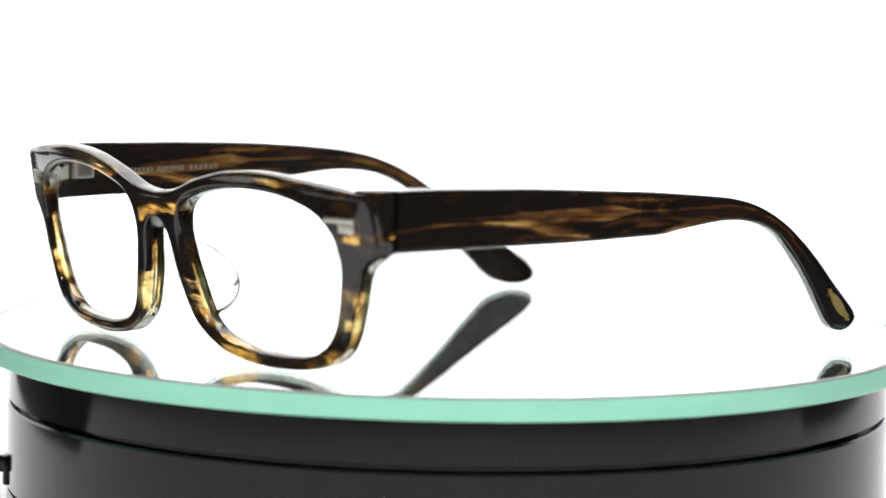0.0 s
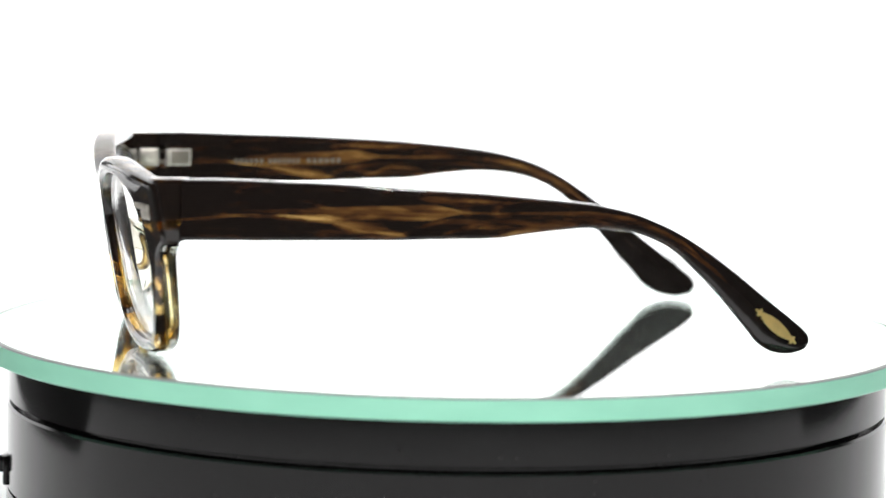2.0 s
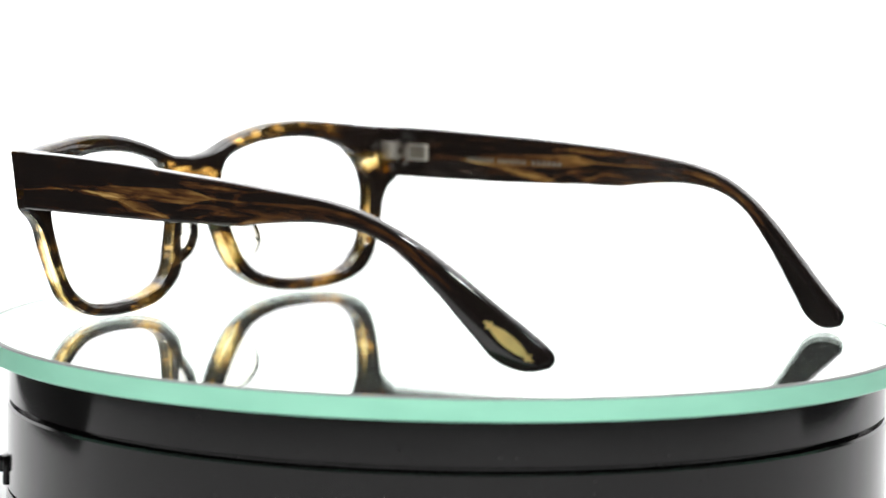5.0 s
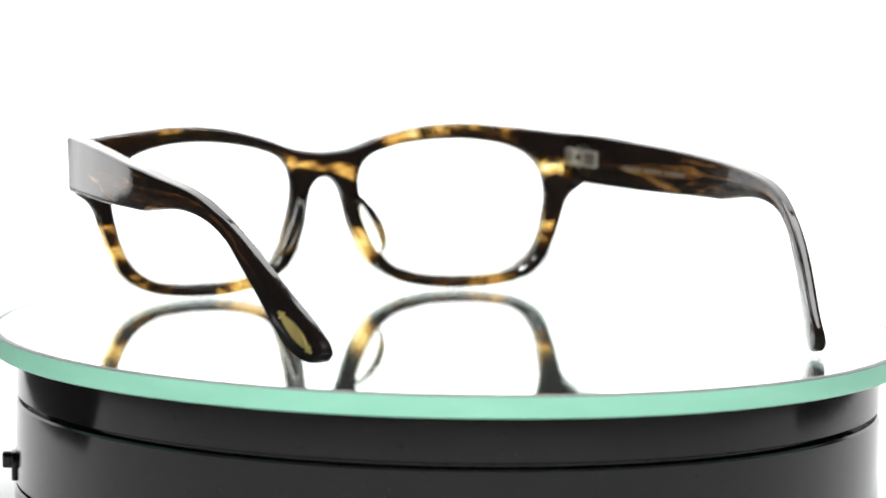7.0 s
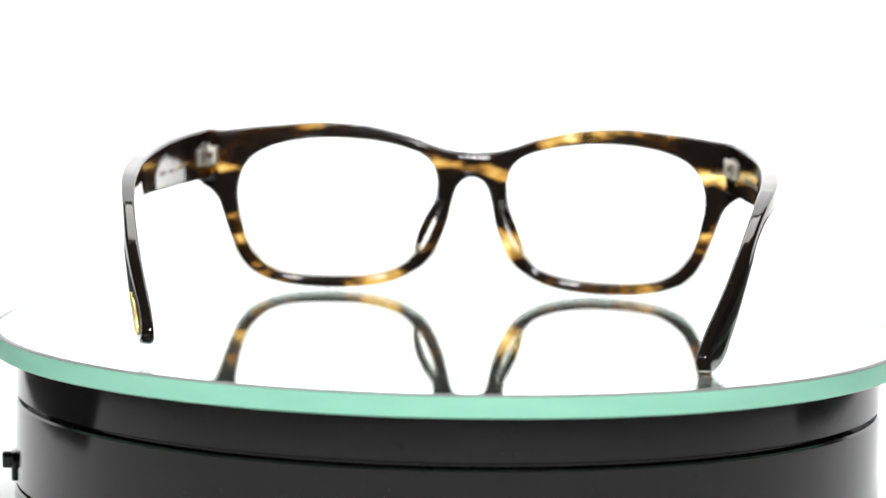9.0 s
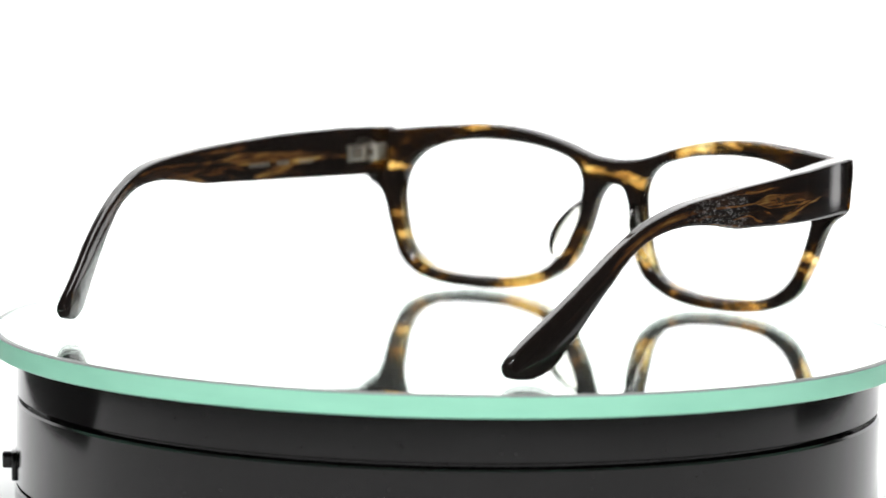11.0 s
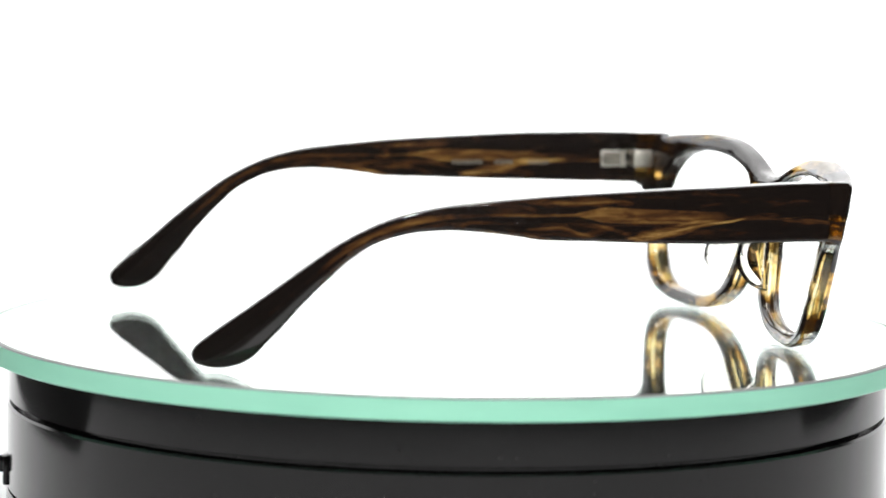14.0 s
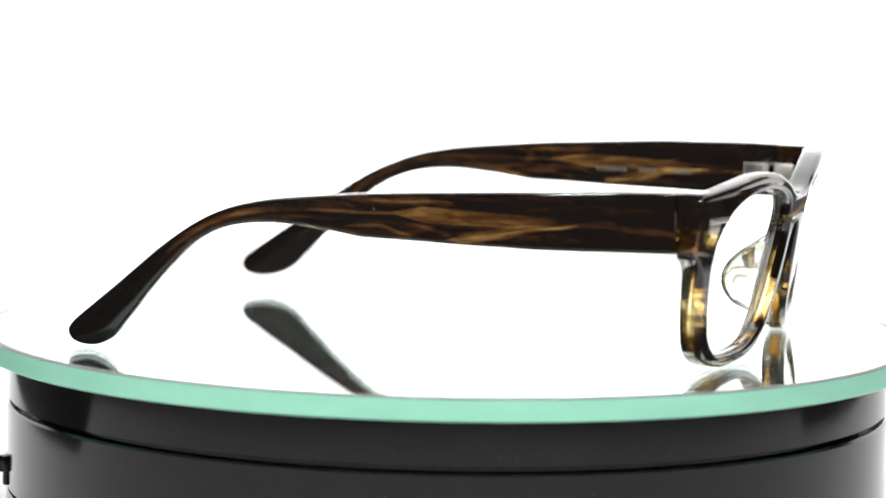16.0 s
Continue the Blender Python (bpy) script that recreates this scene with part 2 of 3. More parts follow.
FRONT = acetate_front()
TEMPLE = {-1: acetate_temple("tortoise_temple", False), 1: acetate_temple("crazed_tortoise_temple", True)}
SILVER = metal("brushed_silver", (0.70, 0.66, 0.59), 0.34)
STEEL = metal("dull_steel", (0.30, 0.27, 0.23), 0.38)
BRONZE = metal("dark_bronze", (0.16, 0.10, 0.05), 0.4)
GOLD = metal("gold_inlay", (0.90, 0.68, 0.26), 0.30)
CLEAR = clear_acetate()
LENS = lens_plastic()
BLACK = black_plastic()
SILVERING = silvering()
PLATE = plate_glass()
EDGE = glass_edge()
BEVEL = plain_rough("ground_glass", (0.17, 0.18, 0.175), (0.22, 0.23, 0.22), 90, 0.5)
PRINT = plain_rough("grey_print", (0.10, 0.09, 0.075), (0.14, 0.125, 0.10), 200, 0.5)
TABLE_BLACK = plain_rough("black_table", (0.012, 0.012, 0.012), (0.018, 0.017, 0.017), 12, 0.95)
WALL = plain_rough("grey_wall", (0.09, 0.088, 0.088), (0.11, 0.107, 0.106), 4, 0.9)
BACKDROP = glowing("white_backdrop", (1.0, 1.0, 1.0), 1.4)
PAPER = plain_rough("white_paper", (0.84, 0.84, 0.84), (0.87, 0.87, 0.87), 6, 0.9)


# ---- mesh helpers ----
def finish(ob, angle=35):
    ob.data.shade_smooth()
    ob.data.set_sharp_from_angle(angle=radians(angle))
    return ob


def part(name, bm, material, parent=None, label="", angle=35):
    """One mesh object; angle 0 keeps the sharp edges that the bmesh has."""
    me = bpy.data.meshes.new(name)
    bmesh.ops.recalc_face_normals(bm, faces=bm.faces[:])
    if not angle and bm.faces and len({round(v.co.z, 6) for v in bm.verts}) == 1:
        for f in bm.faces:
            if f.normal.z < 0:
                f.normal_flip()
    elif bm.calc_volume(signed=True) < 0:
        bmesh.ops.reverse_faces(bm, faces=bm.faces[:])
    bm.normal_update()
    bm.to_mesh(me)
    bm.free()
    me.materials.append(material)
    ob = new(name, me)
    if angle:
        finish(ob, angle)
    if parent:
        ob.parent = parent
    if label:
        ob["label"] = label
    return ob


def rounded_box(size, centre=(0, 0, 0), bevel=0.0003, segments=2, turn=None):
    bm = bmesh.new()
    bmesh.ops.create_cube(bm, size=1)
    for v in bm.verts:
        v.co = Vector((v.co.x * size[0], v.co.y * size[1], v.co.z * size[2]))
    bmesh.ops.bevel(bm, geom=bm.edges[:], offset=bevel, segments=segments, affect="EDGES", profile=0.5)
    m = Matrix.Translation(centre) @ (turn or Matrix())
    bmesh.ops.transform(bm, matrix=m, verts=bm.verts)
    return bm


def lathe(profile, steps=160):
    """A ring of revolution from (radius, z) in millimetres, closed at the axis where radius is 0."""
    bm = bmesh.new()
    rings = []
    for r, z in profile:
        if r == 0:
            rings.append([bm.verts.new((0, 0, z * MM))])
        else:
            rings.append([bm.verts.new((r * MM * math.cos(2 * math.pi * i / steps), r * MM * math.sin(2 * math.pi * i / steps), z * MM))
                          for i in range(steps)])
    for a, b in zip(rings, rings[1:]):
        for i in range(steps):
            j = (i + 1) % steps
            if len(a) == 1:
                bm.faces.new((a[0], b[i], b[j]))
            elif len(b) == 1:
                bm.faces.new((a[i], a[j], b[0]))
            else:
                bm.faces.new((a[i], a[j], b[j], b[i]))
    return bm


def spline(points, per=6, closed=False):
    """Catmull-Rom through the points."""
    n, out = len(points), []
    P = [np.array(p, float) for p in points]
    for i in range(n if closed else n - 1):
        if closed:
            a, b, c, d = (P[(i + k) % n] for k in (-1, 0, 1, 2))
        else:
            a, b, c, d = P[max(i - 1, 0)], P[i], P[i + 1], P[min(i + 2, n - 1)]
        for k in range(per):
            t = k / per
            out.append(0.5 * (2 * b + (c - a) * t + (2 * a - 5 * b + 4 * c - d) * t * t + (3 * b - a - 3 * c + d) * t ** 3))
    if not closed:
        out.append(P[-1])
    return out


def tube(path, radius, sides=10):
    bm = bmesh.new()
    rings = []
    for i, p in enumerate(path):
        d = (Vector(path[min(i + 1, len(path) - 1)]) - Vector(path[max(i - 1, 0)])).normalized()
        q = d.to_track_quat("Z", "Y").to_matrix()
        rings.append([bm.verts.new(Vector(p) + q @ Vector((radius * math.cos(a), radius * math.sin(a), 0)))
                      for a in (2 * math.pi * k / sides for k in range(sides))])
    for a, b in zip(rings, rings[1:]):
        for k in range(sides):
            bm.faces.new((a[k], a[(k + 1) % sides], b[(k + 1) % sides], b[k]))
    bm.faces.new(rings[0][::-1])
    bm.faces.new(rings[-1])
    return bm


# ---- the room and the backdrop ----
def room():
    def slab(name, size, centre, mat=WALL):
        tagged(part(name, rounded_box(size, centre, 0.004, 1), mat), kind="structure")
    slab("floor", (3.4, 3.4, 0.05), (0, -0.2, -0.825))
    slab("wall_north", (3.4, 0.05, 2.6), (0, 1.525, 0.5))
    slab("wall_south", (3.4, 0.05, 2.6), (0, -1.925, 0.5))
    slab("wall_east", (0.05, 3.4, 2.6), (1.725, -0.2, 0.5))
    slab("wall_west", (0.05, 3.4, 2.6), (-1.725, -0.2, 0.5))
    slab("ceiling", (3.5, 3.6, 0.05), (0, -0.2, 1.83))


def backdrop():
    """A light panel behind a table that is covered with white paper."""
    panel = rounded_box((1.28, 0.03, 0.95), (-0.03, 0.60, 0.43), 0.004, 2)
    tagged(part("backdrop", panel, BACKDROP), kind="structure")
    # Unseen half-round sheet, added so the drum reflects white below a dark band.
    edge = [(0.325 * math.cos(k), -0.02 + 0.325 * math.sin(k)) for k in np.linspace(-math.pi, 0, 49)]
    half_round = bmesh.new()
    rings = [[half_round.verts.new((x, y, z)) for x, y in edge] for z in (-0.0469, -0.0463)]
    for ring in rings:
        half_round.faces.new(ring)
    for i in range(len(edge)):
        j = (i + 1) % len(edge)
        half_round.faces.new((rings[0][i], rings[0][j], rings[1][j], rings[1][i]))
    tagged(part("paper_sheet", half_round, PAPER, angle=30), "half-round white matt paper sheet on the table, unseen, added to shape reflections", "paper", "sheets on the table")
    straight = rounded_box((0.50, 0.64, 0.0006), (0.03, 0.26, -0.0458), 0.0002, 1)
    tagged(part("paper_sheet", straight, PAPER), "straight white matt paper sheet lying on the table", "paper", "sheets on the table")
    # Unseen block, kept black so reflections turn dark beyond the paper.
    top = rounded_box((1.4, 1.15, 0.753), (-0.02, 0.12, -0.4235), 0.003, 2)
    tagged(part("table", top, TABLE_BLACK), "plain black table block under the white paper", "table")


# ---- the turntable ----
def turntable():
    base = new("turntable")
    tagged(base, "round black glossy plastic display turntable with a groove", "turntable")
    part("upper_ring", lathe([(0, -5.2), (105.2, -5.2), (105.4, -5.4), (105.4, -15.7), (105.1, -16.0), (100, -16.0)]), BLACK, base)
    part("drum", lathe([(100, -17.2), (105.1, -17.2), (105.6, -17.7), (105.6, -37.0), (105.3, -37.4), (102, -37.4)]), BLACK, base)
    part("seam", lathe([(103.2, -15.4), (103.2, -17.8)]), BLACK, base)
    part("foot_ring", lathe([(102, -38.0), (105.4, -38.0), (105.8, -38.4), (105.8, -45.5), (106, -46.25), (0, -46.25)]), BLACK, base)
    a = radians(188)
    c = Vector((math.cos(a), math.sin(a), 0))
    turn = Matrix.Rotation(a, 4, "Z")
    switch = part("switch_plate", rounded_box((0.0016, 0.009, 0.007), c * 0.1058 + Vector((0, 0, -0.0335)), 0.0004, 2, turn), BLACK, base)
    part("switch_knob", rounded_box((0.0034, 0.0030, 0.0040), c * 0.1072 + Vector((0, 0.0005, -0.0325)), 0.0006, 3, turn), BLACK, switch)


def mirror_disc():
    disc = new("mirror_disc")
    tagged(disc, "round mirror glass plate with a pale green edge on the turntable", "mirror plate")
    face = part("glass_face", lathe([(0, 0), (111.2, 0)], 220), PLATE, disc, "clear glass face", 0)
    face.visible_shadow = False
    part("silvered_back", lathe([(0, -5.0), (111.2, -5.0)], 220), SILVERING, disc, "silvered mirror backing", 0)
    part("glass_rim", lathe([(111.6, -0.37), (111.6, -4.85), (111.3, -5.15), (0, -5.15)], 220), EDGE, disc, "pale green polished glass edge")
    part("ground_seam", lathe([(110.1, 0.006), (111.2, 0.006)], 220), BEVEL, disc, "grey ground seam", 0)
    part("ground_bevel", lathe([(111.2, -0.004), (111.6, -0.37)], 220), BEVEL, disc, "grey ground bevel")
    return disc


# ---- the eyeglasses ----
BACK_Y = 79.0      # back of the front at the bridge
LOW = 0.1


def front_y(x, z):
    """Back face of the front: slightly wrapped round the face and tilted."""
    return BACK_Y - 0.00172 * x * x + (z - 33) * math.tan(radians(10))


HALF_OUTLINE = [(0, 36.3), (6.5, 36.9), (11, 38.1), (15.5, 39.7), (20, 41.0), (27.6, 42.7), (35.2, 43.5), (42.8, 43.6), (50.3, 43.0),
                (58, 42.3), (65.5, 41.4), (70.6, 40.8), (71.9, 40.0), (72.2, 38.0), (72.3, 32.0), (72.2, 28.7), (71.0, 27.3),
                (68.9, 25.9), (66.8, 23.2), (65.0, 18.2), (63.0, 13.0), (60.4, 7.9), (57.6, 4.9), (53.9, 2.9), (49.3, 1.6),
                (43.0, 0.8), (34.0, 0.6), (26.5, 1.2), (20.5, 2.5), (16.0, 4.6), (12.3, 7.2), (10.0, 10.3), (8.5, 13.4),
                (6.8, 18.0), (5.8, 22.6), (4.9, 26.2), (3.7, 28.4), (2.2, 29.8), (0, 30.4)]
LENS_HOLE = [(62.4, 28.1), (62.6, 24.3), (61.8, 19.8), (60.4, 14.5), (58.3, 10.0), (55.3, 6.8), (50.7, 4.3), (44.8, 3.3), (37.2, 3.0),
             (28.2, 3.4), (20.6, 5.1), (16.3, 7.5), (13.7, 11.0), (11.5, 17.1), (9.8, 22.5), (9.1, 26.3), (9.1, 29.3),
             (10.2, 33.0), (13.2, 36.0), (18.4, 37.9), (24.5, 39.2), (32.1, 40.0), (39.6, 40.1), (45.7, 39.6), (51.7, 38.4),
             (57.0, 36.3), (60.0, 33.7), (61.6, 31.1)]


def front_place(x, t, z):
    """x, z on the front and t mm ahead of its back face, in metres in the glasses' space."""
    return Vector(((x + CX) * MM, (front_y(x, z) + t) * MM, (z + LOW) * MM))


def sheet(outlines, thick, bevel, name, grow=0.4):
    """A flat sheet with holes, rounded along all its edges, as a bmesh; x, y in mm, z the thickness from 0."""
    cu = bpy.data.curves.new(name, "CURVE")
    cu.dimensions, cu.fill_mode = "2D", "BOTH"
    cu.extrude, cu.bevel_depth, cu.bevel_resolution, cu.offset = (thick / 2 - bevel), bevel, 3, grow - bevel
    for pts in outlines:
        sp = cu.splines.new("POLY")
        sp.points.add(len(pts) - 1)
        for q, p in zip(sp.points, pts):
            q.co = (p[0], p[1], 0, 1)
        sp.use_cyclic_u = True
    ob = new(name, cu)
    dg = bpy.context.evaluated_depsgraph_get()
    me = bpy.data.meshes.new_from_object(ob.evaluated_get(dg))
    bpy.data.objects.remove(ob)
    bm = bmesh.new()
    bm.from_mesh(me)
    bpy.data.meshes.remove(me)
    bmesh.ops.remove_doubles(bm, verts=bm.verts, dist=0.001)
    bm.normal_update()
    for f in bm.faces:
        f.smooth = True
    for e in bm.edges:
        flat = [abs(f.normal.z) > 0.9995 for f in e.link_faces]
        e.smooth = not (any(flat) and not all(flat))
    for v in bm.verts:
        v.co.z += thick / 2
    return bm


def bend_front(bm, ahead=0.0):
    through_sheet = bm.verts.layers.float.new("depth")
    for v in bm.verts:
        v[through_sheet] = v.co.z + ahead
        v.co = front_place(v.co.x, (v.co.z + ahead) * float(np.interp(abs(v.co.x), [60, 71], [1.36, 1.08])), v.co.y)
    return bm


def rim_front(parent):
    half = spline(HALF_OUTLINE, 4)
    outline = half + [np.array((-p[0], p[1])) for p in half[-2:0:-1]]
    hole = spline(LENS_HOLE, 4, True)
    bm = bend_front(sheet([outline, hole, [np.array((-p[0], p[1])) for p in hole]], 4.0, 1.15, "front"))
    return part("front", bm, FRONT, parent, "glossy tortoise acetate front, dark brown with amber patches", 0)


def lens(side, parent):
    hole = spline(LENS_HOLE, 4, True)
    c = np.mean(hole, axis=0)
    bm = bmesh.new()
    layers = []
    for t, grow in ((1.2, 1.008), (2.6, 1.008)):
        rings = [[bm.verts.new((side * (c[0] + (p[0] - c[0]) * grow * k), c[1] + (p[1] - c[1]) * grow * k, t + 0.9 * (1 - k * k))) for p in hole]
                 for k in (1.0, 0.75, 0.5, 0.25)]
        mid = bm.verts.new((side * c[0], c[1], t + 0.9))
        layers.append(rings[0])
        n = len(hole)
        for a, b in zip(rings, rings[1:]):
            for i in range(n):
                bm.faces.new((a[i], a[(i + 1) % n], b[(i + 1) % n], b[i]))
        for i in range(n):
            bm.faces.new((rings[-1][i], rings[-1][(i + 1) % n], mid))
    a, b = layers
    for i in range(len(a)):
        bm.faces.new((a[i], a[(i + 1) % len(a)], b[(i + 1) % len(a)], b[i]))
    ob = part("lens", bend_front(bm), LENS, parent, "clear plastic lens")
    path = [(side * (c[0] + (p[0] - c[0]) * 0.994), c[1] + (p[1] - c[1]) * 0.994, 0.75) for p in hole]
    part("lens_edge", bend_front(tube(path + path[:1], 0.34, 8)), CLEAR, ob, "polished lens edge")
    ob.visible_shadow = False
    return ob


def end_piece(side, parent):
    """The corner of the front that turns back to meet the arm."""
    y1 = front_y(70, 34) + 3.2
    deep = y1 - 69.33
    bm = rounded_box((6.4 * MM, deep * MM, (13.8 if side < 0 else 13.2) * MM), (0, 0, 0.3 * MM if side < 0 else 0), 0.0006, 3)
    for v in bm.verts:
        x, y, z = v.co / MM
        v.co = Vector(((CX + side * (69.2 + x + (1.6 if x < 0 else 1.3 if side < 0 else 0))) * MM, ((front_y(69.2 + x, 35.0 + z) + 3.2 - deep / 2 + y) if y > 0 else (y1 - deep / 2 + y + 0.38 * (x - 3.2))) * MM, (35.0 + z + LOW) * MM))
    return part("end_piece", bm, FRONT, parent, "", 20)


def nose_pad(side, parent):
    """A clear D-shaped pad that stands back from the nose side of the rim."""
    bm = bmesh.new()
    rings = []
    n = 16
    for i in range(n + 1):
        s = i / n
        z = 25.5 - 15.5 * s
        x = 6.4 + 6.2 * s ** 1.35
        depth = 9.0 * math.sin(math.pi * min(max(s * 0.94 + 0.05, 0.001), 0.999)) ** 0.55
        wide = 1.5 * math.sin(math.pi * (0.1 + 0.8 * s)) ** 0.5
        ring = []
        for k in range(14):
            a = 2 * math.pi * k / 14
            yy = 1.5 - depth * (0.5 - 0.5 * math.cos(a))
            ring.append(bm.verts.new(front_place(side * (x + 1.0 + wide * math.sin(a) + 0.26 * (1.5 - yy)), yy, z)))
        rings.append(ring)
    for a, b in zip(rings, rings[1:]):
        for k in range(14):
            bm.faces.new((a[k], a[(k + 1) % 14], b[(k + 1) % 14], b[k]))
    bm.faces.new(rings[0])
    bm.faces.new(rings[-1][::-1])
    return part("nose_pad", bm, CLEAR, parent, "clear acetate nose pad", 60)


def plaque(side, parent):
    """Small silver inlay on the front corner: a long bar with a shorter one under it."""
    def bar(x0, x1, z0, z1, ahead):
        bm = rounded_box(((x1 - x0), (z1 - z0), 0.7), ((x0 + x1) / 2, (z0 + z1) / 2, 4.0 + ahead), 0.12, 2)
        for v in bm.verts:
            v.co.x *= side
        return bend_front(bm)
    top = part("plaque", bar(60.3, 67.8, 34.7, 35.9, 0.02), SILVER, parent, "small silver metal inlay")
    part("plaque_step", bar(63.9, 67.6, 32.7, 34.75, 0.0), SILVER, top)


def hinge(side, parent):
    """A square hinge block behind the front corner with a barrel beside it, and a leaf let into the arm."""
    y0 = front_y(68, 35.4)
    x0, x1 = (67.3, 72.3) if side < 0 else (66.9, 72.2)

    def box(name, x, y, z, size, mat, under, bevel=0.00035, label=""):
        return part(name, rounded_box(tuple(k * MM for k in size), ((CX + side * x) * MM, y * MM, (z + LOW) * MM), bevel, 2), mat, under, label)
    block = box("hinge", (x0 + x1) / 2, y0 - 2.4, 35.4, (x1 - x0, 5.2, 4.6), SILVER, parent, 0.00055, "silver metal hinge")
    # No hole is cut: this bronze plate's dark colour stands for its shade.
    box("recess_plate", x0 + 1.75, y0 - 4.98, 35.3, (1.5, 0.16, 1.5), BRONZE, block, 0.00005, "small square bronze plate, dark for the shade in a recess")
    for z, h in ((38.0, 0.8), (32.75, 0.8)):
        bm = bmesh.new()
        bmesh.ops.create_cone(bm, cap_ends=True, segments=18, radius1=1.5 * MM, radius2=1.25 * MM if z > 35 else 1.5 * MM, depth=h * MM)
        bmesh.ops.transform(bm, matrix=Matrix.Translation(((CX + side * (x0 + 2.2)) * MM, (y0 - 2.6) * MM, (z + LOW) * MM)), verts=bm.verts)
        part("barrel", bm, SILVER, block)
    for z in (33.9, 36.9):
        box("knuckle", x1 - 0.6, y0 - 5.4, z, (1.5, 3.4, 1.0), STEEL, block, 0.0002)
    inner = arm_out(side, 61.5) - arm_thick(61.5)
    slope = Matrix.Rotation(side * math.atan2(arm_out(side, 58.5) - arm_out(side, 64.5), 6.0), 4, "Z")

    def plate(name, y, z, sink, size, mat, under, label=""):
        place = ((CX + side * (inner - sink)) * MM, y * MM, (z + LOW) * MM)
        return part(name, rounded_box(tuple(k * MM for k in size), place, 0.00012, 2, slope), mat, under, label)
    leaf = plate("hinge_leaf", 61.5, 35.2, 0.1, (1.0, 6.6, 4.3), SILVER, block)
    plate("leaf_face", 61.0, 35.2, 0.62, (0.10, 4.6, 3.3), STEEL, leaf, "grey brushed steel face")


# the arm's upper and lower edge, y, z each
ARM = [(69.15, 42, 69.15, 28.7), (58, 42.02, 58, 28.8), (46, 41.69, 46, 28.9), (34, 41.36, 34, 29.1), (22, 40.78, 22, 29.4), (11,
       40.21, 11, 29.8), (4, 39.82, 4, 29.95), (0, 39.52, 0, 30.15), (-4, 39.18, -4, 30.8), (-9, 38.74, -9, 31.45), (-15, 38.14,
       -14.8, 32), (-22, 37.22, -20.5, 32.2), (-30, 35.33, -27.3, 31.6), (-37, 32.55, -33.5, 29.9), (-43, 29.24, -39.5, 26.7), (-49,
       25.12, -45.2, 21.6), (-55, 20.6, -50, 16.7), (-61.5, 15.5, -54.5, 11.5), (-66, 12.1, -57.7, 7.9), (-69.5, 9.4, -60.3, 4.9),
       (-72, 7.3, -63.3, 3), (-73.1, 5.9, -66.5, 2.1), (-73.3, 4.7, -69, 2.05), (-72.9, 3.5, -71, 2.4), (-72.4, 2.9, -72.1, 2.75)]
ARM_X = [(70, 72.3), (60, 74.2), (38, 77.2), (14, 79.0), (-10, 79.0), (-30, 76.8), (-50, 72.3), (-62, 68.0), (-73, 63.5)]


def arm_x(y):
    q = sorted(ARM_X)
    return float(np.interp(y, [a for a, _ in q], [b for _, b in q]))


def arm_pitch(side):
    """The arms do not lie quite alike: one tip is lower and touches the glass."""
    return (0.30, 0.6) if side < 0 else (-0.50, -1.2)


def arm_place(side, y, z, inward):
    deg, lift = arm_pitch(side)
    d = 69 - y
    sag = float(np.interp(y, [-55, -35, -10, 15, 40], [0, 1, 1, 0.6, 0])) * (-0.5 if side < 0 else 0.7)
    z2 = z + lift * 0.3 + d * math.sin(radians(deg)) + sag
    return Vector(((CX + side * (arm_out(side, y) - inward)) * MM, y * MM, (z2 + LOW) * MM))


def _smoothed(values):
    return np.convolve(np.pad(values, 14, mode="edge"), np.hanning(31)[1:-1] / np.hanning(31).sum(), mode="valid")


_Y = np.arange(-80, 81)
_OUT = {-1: _smoothed(np.array([arm_x(y) + np.interp(y, [-20, 40, 70], [0.0, 0.8, 1.8]) for y in _Y])),
        1: _smoothed(np.array([arm_x(y) + np.interp(y, [-75, -50, -20, 30, 70], [0.5, 0.8, 1.1, 1.0, 0.7]) for y in _Y]))}


def arm_out(side, y):
    return float(np.interp(y, _Y, _OUT[side]))


def arm_thick(y):
    """Thickness of an arm in mm."""
    return float(np.interp(y, [-35, -10, 25, 69], [3.4, 4.3, 4.3, 5.0]))


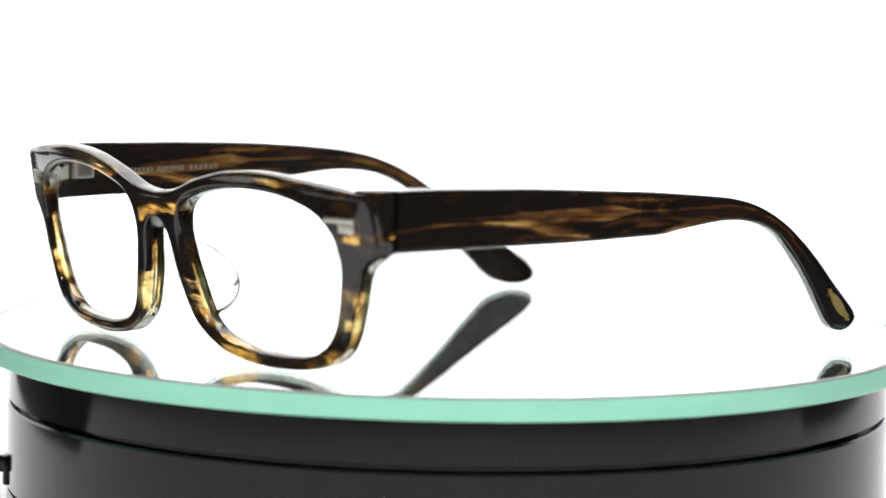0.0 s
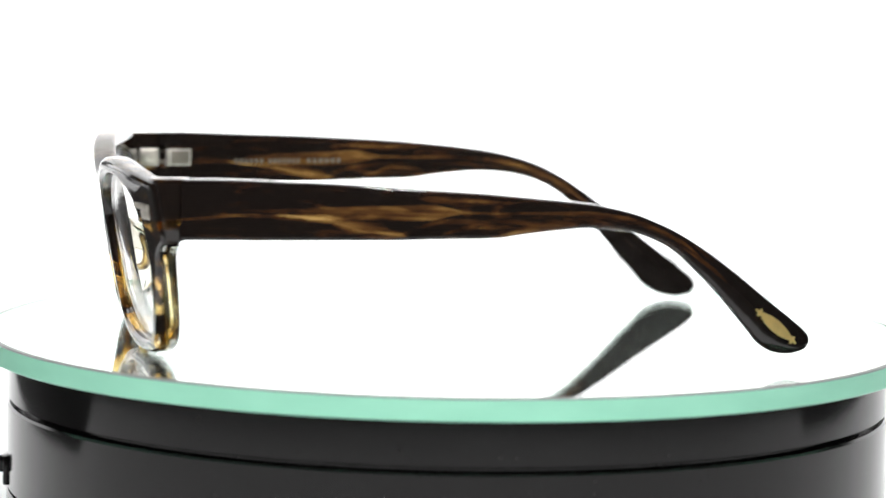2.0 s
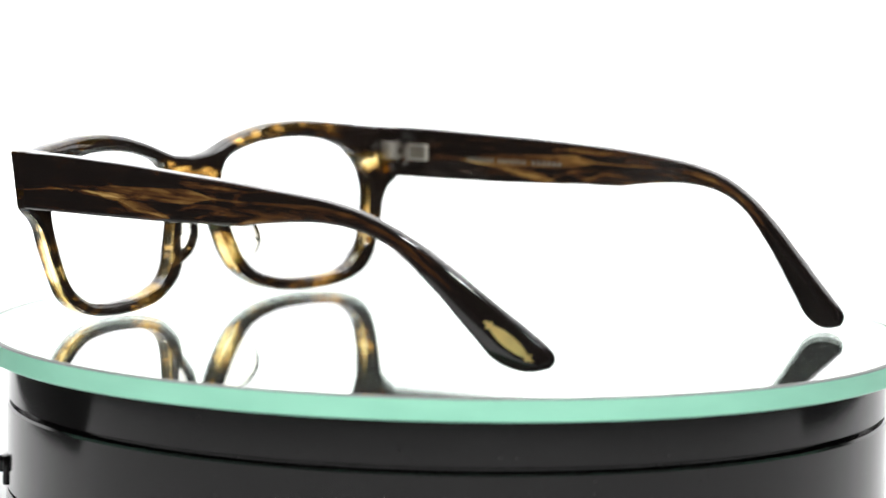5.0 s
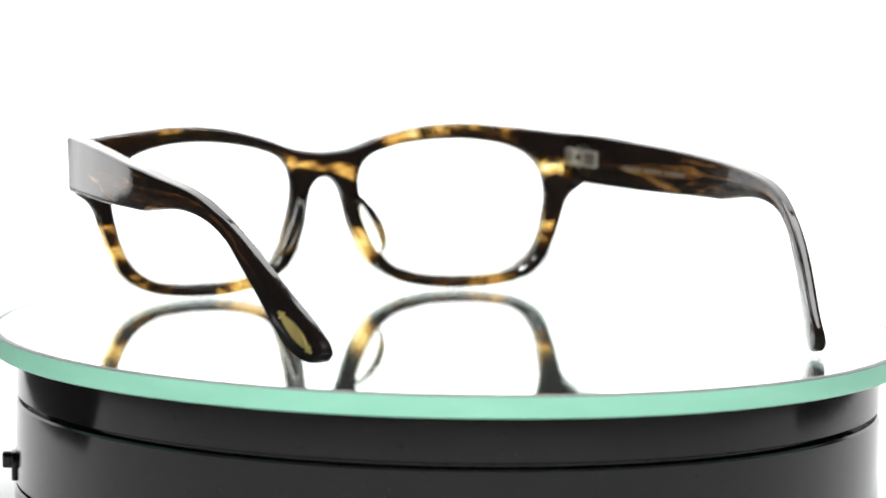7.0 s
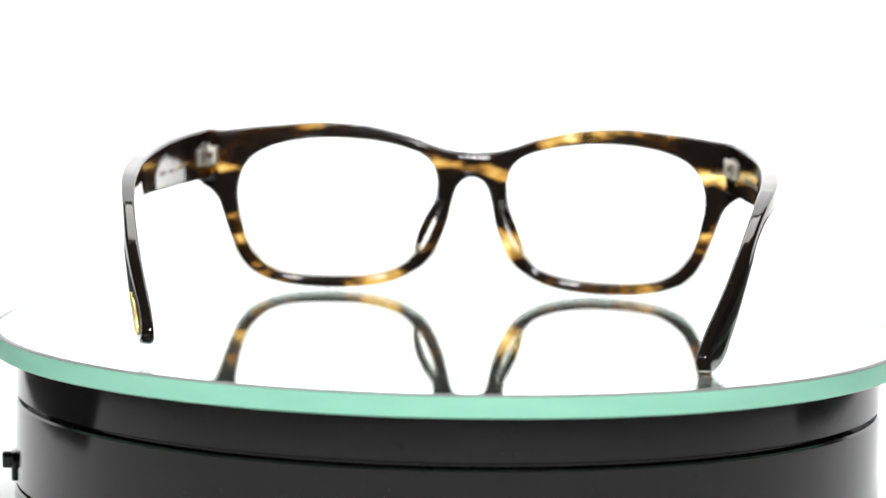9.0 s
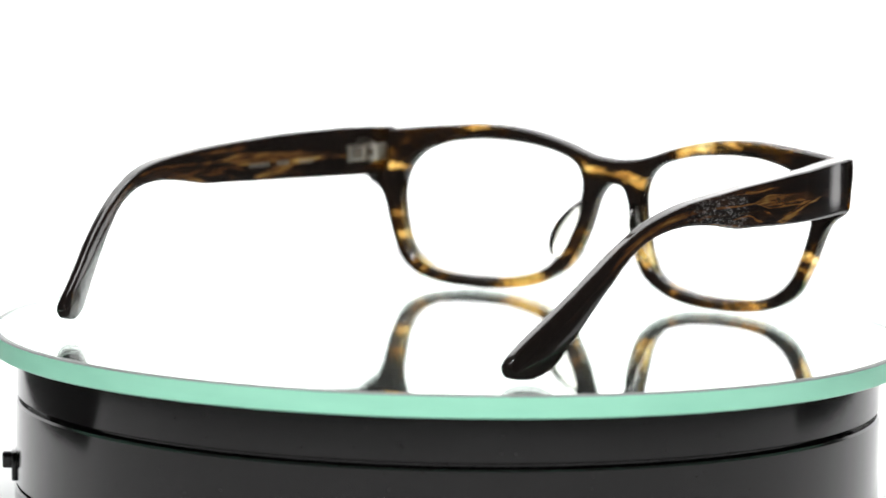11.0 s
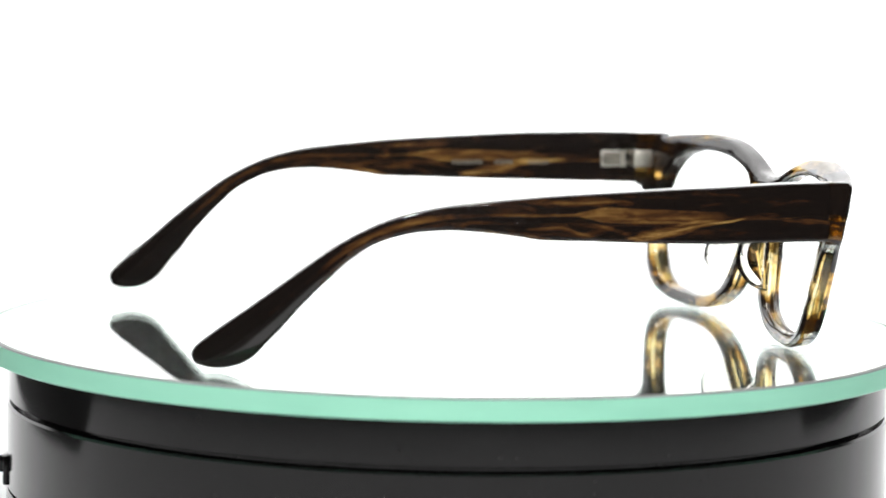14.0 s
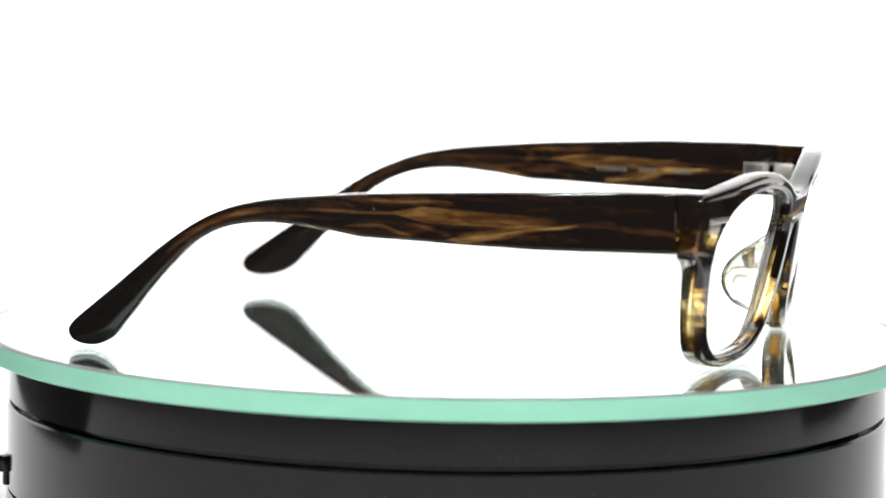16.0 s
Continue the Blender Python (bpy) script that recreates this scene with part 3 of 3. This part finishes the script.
def temple(side, parent):
    """One arm: a flat bar with eased edges that thins, bends down behind the ear and ends in a paddle."""
    line = spline(ARM, 6)
    bm = bmesh.new()
    uv = bm.loops.layers.uv.new("length")
    rings, info, length = [], {}, 0.0
    for i, (yt, zt, yb, zb) in enumerate(line):
        y, z, h = (yt + yb) / 2, (zt + zb) / 2, math.hypot(yt - yb, zt - zb) / 2
        nrm = np.array((yt - yb, zt - zb)) / (2 * h)
        if i:
            length += math.hypot(y - last[0], z - last[1])
        last = (y, z)
        thick = arm_thick(y)
        w = thick / 2 * min(1, (h / 2.6) ** 0.5)
        set_in = 2.15 - w if y < 0 else 0.0
        r = min(0.65, h * 0.6, w * 0.8)
        crown = float(np.interp(y, [-66, -50, -30, 0], [0.42, 0.30, 0.12, 0.06]))
        hold = min(0.3, (h - r) * 0.5, (w - r) * 0.5)
        ring = []
        for sx, sz, a0 in ((1, 1, 0), (-1, 1, 90), (-1, -1, 180), (1, -1, 270)):
            for k in range(-1, 6):
                ang = radians(a0 + 22.5 * min(max(k, 0), 4))
                slip = hold * ((k > 4) - (k < 0))
                across = sz * (h - r) + r * math.sin(ang) + slip * math.cos(ang)
                inn = w - (sx * (w - r) + r * math.cos(ang) - slip * math.sin(ang))
                inn += sx * crown * min(1, (across / h) ** 2)
                pv = bm.verts.new(arm_place(side, y + nrm[0] * across, z + nrm[1] * across, inn + set_in))
                info[pv] = (length, across)
                ring.append(pv)
            if sx < 0 < sz or sx > 0 > sz:
                for k in (0.62, 0.25, -0.25, -0.62):
                    across = (h - r - hold) * (k if sx < 0 else -k)
                    inn = 2 * w - crown * (across / h) ** 2 if sx < 0 else crown * (across / h) ** 2
                    if sx < 0 and y > 62 and abs(k) < 0.5:
                        inn -= min((y - 62) / 2, 1) * 2.2      # let in for the hinge
                    pv = bm.verts.new(arm_place(side, y + nrm[0] * across, z + nrm[1] * across, inn + set_in))
                    info[pv] = (length, across)
                    ring.append(pv)
        if not rings:
            for pv in ring:     # the joint is cut on a slant
                lead, slant = (0.28, 0.316) if side < 0 else (0.42, 0.38)
                pv.co.y += lead * MM - slant * abs(pv.co.x - (CX + side * arm_out(side, y)) * MM)
        rings.append(ring)
    n = len(rings[0])
    for a, b in zip(rings, rings[1:]):
        for k in range(n):
            bm.faces.new((a[k], a[(k + 1) % n], b[(k + 1) % n], b[k]))
    bm.faces.new(rings[0])
    bm.faces.new(rings[-1])
    for f in bm.faces:
        for lp in f.loops:
            u, v = info[lp.vert]
            lp[uv].uv = (u, v)
    ob = part("temple", bm, TEMPLE[side], parent, "dark brown streaked acetate arm", 40)
    return ob


def gold_inlay(parent):
    """A slim gold leaf with a small cross at each end, let into the outer side of one arm tip."""
    c0, c1 = np.array((-59.6, 12.7)), np.array((-69.8, 4.5))
    d = (c1 - c0) / np.hypot(*(c1 - c0))
    nrm = np.array((d[1], -d[0]))
    L = np.hypot(*(c1 - c0))
    half = [(0, 0.25), (0.06, 0.3), (0.08, 0.95), (0.11, 0.95), (0.13, 0.45), (0.2, 0.8), (0.32, 1.2), (0.5, 1.4), (0.68, 1.2), (0.8, 0.8),
            (0.87, 0.45), (0.89, 0.95), (0.92, 0.95), (0.94, 0.3), (1.0, 0.25)]
    bm = bmesh.new()
    vs = {}
    for k, lift in enumerate((0.02, -0.4)):
        for s in (1, -1):
            for i, (u, w) in enumerate(half):
                q = c0 + d * (u * L) + nrm * w * s
                vs[k, s, i] = bm.verts.new(arm_place(-1, q[0], q[1], -lift))
    for i in range(len(half) - 1):
        for k in (0, 1):
            bm.faces.new((vs[k, 1, i], vs[k, 1, i + 1], vs[k, -1, i + 1], vs[k, -1, i]))
        for s in (1, -1):
            bm.faces.new((vs[0, s, i], vs[0, s, i + 1], vs[1, s, i + 1], vs[1, s, i]))
    part("gold_inlay", bm, GOLD, parent, "slim gold leaf-shaped metal inlay")


def print_bars(side, parent):
    """Unlettered bars where fine print runs along the inside of an arm."""
    if side > 0:
        level, rows = 34.7, ((47.0, 39.0, 6), (38.0, 29.4, 7), (28.0, 18.6, 6))
    else:
        level, rows = 33.7, ((44.5, 39.0, 5), (35.0, 30.0, 6), (27.0, 18.5, 7))
    for start, stop, count in rows:
        step = (start - stop) / count
        bm = bmesh.new()
        for k in range(count):
            w, mid = step * 0.62, start - (k + 0.5) * step
            box = bmesh.ops.create_cube(bm, size=1)["verts"]
            for v in box:
                q = arm_place(side, mid + v.co.y * w, level + v.co.z * 1.15, arm_thick(mid) + v.co.x * 0.05)
                v.co = q
        part("print_bar", bm, PRINT, parent, "small pale printed line")


def eyeglasses():
    g = new("eyeglasses")
    tagged(g, "tortoise acetate eyeglasses with clear lenses standing open on a mirror", "eyeglasses")
    rim_front(g)
    for side in (-1, 1):
        lens(side, g)
        end_piece(side, g)
        nose_pad(side, g)
        plaque(side, g)
        hinge(side, g)
        arm = temple(side, g)
        if side < 0:
            gold_inlay(arm)
        print_bars(side, arm)
    return g


room()
backdrop()
turntable()
DISC = mirror_disc()
GLASSES = eyeglasses()


def turn_at(t):
    """The plate's turn in degrees: steady, but for a slight unevenness."""
    return -0.187 - 14.491 * (t - 8.75) + float(np.interp(t, [0, 3, 6, 9.5, 12.5, 16], [-0.10, 0.62, -0.38, -0.52, 0.16, 0.22]))


def motions():
    rows = [(k * 0.5, pose(0, 0, 0, 0, 0, turn_at(k * 0.5))) for k in range(33)]
    walk(DISC, rows)
    walk(GLASSES, rows)


motions()
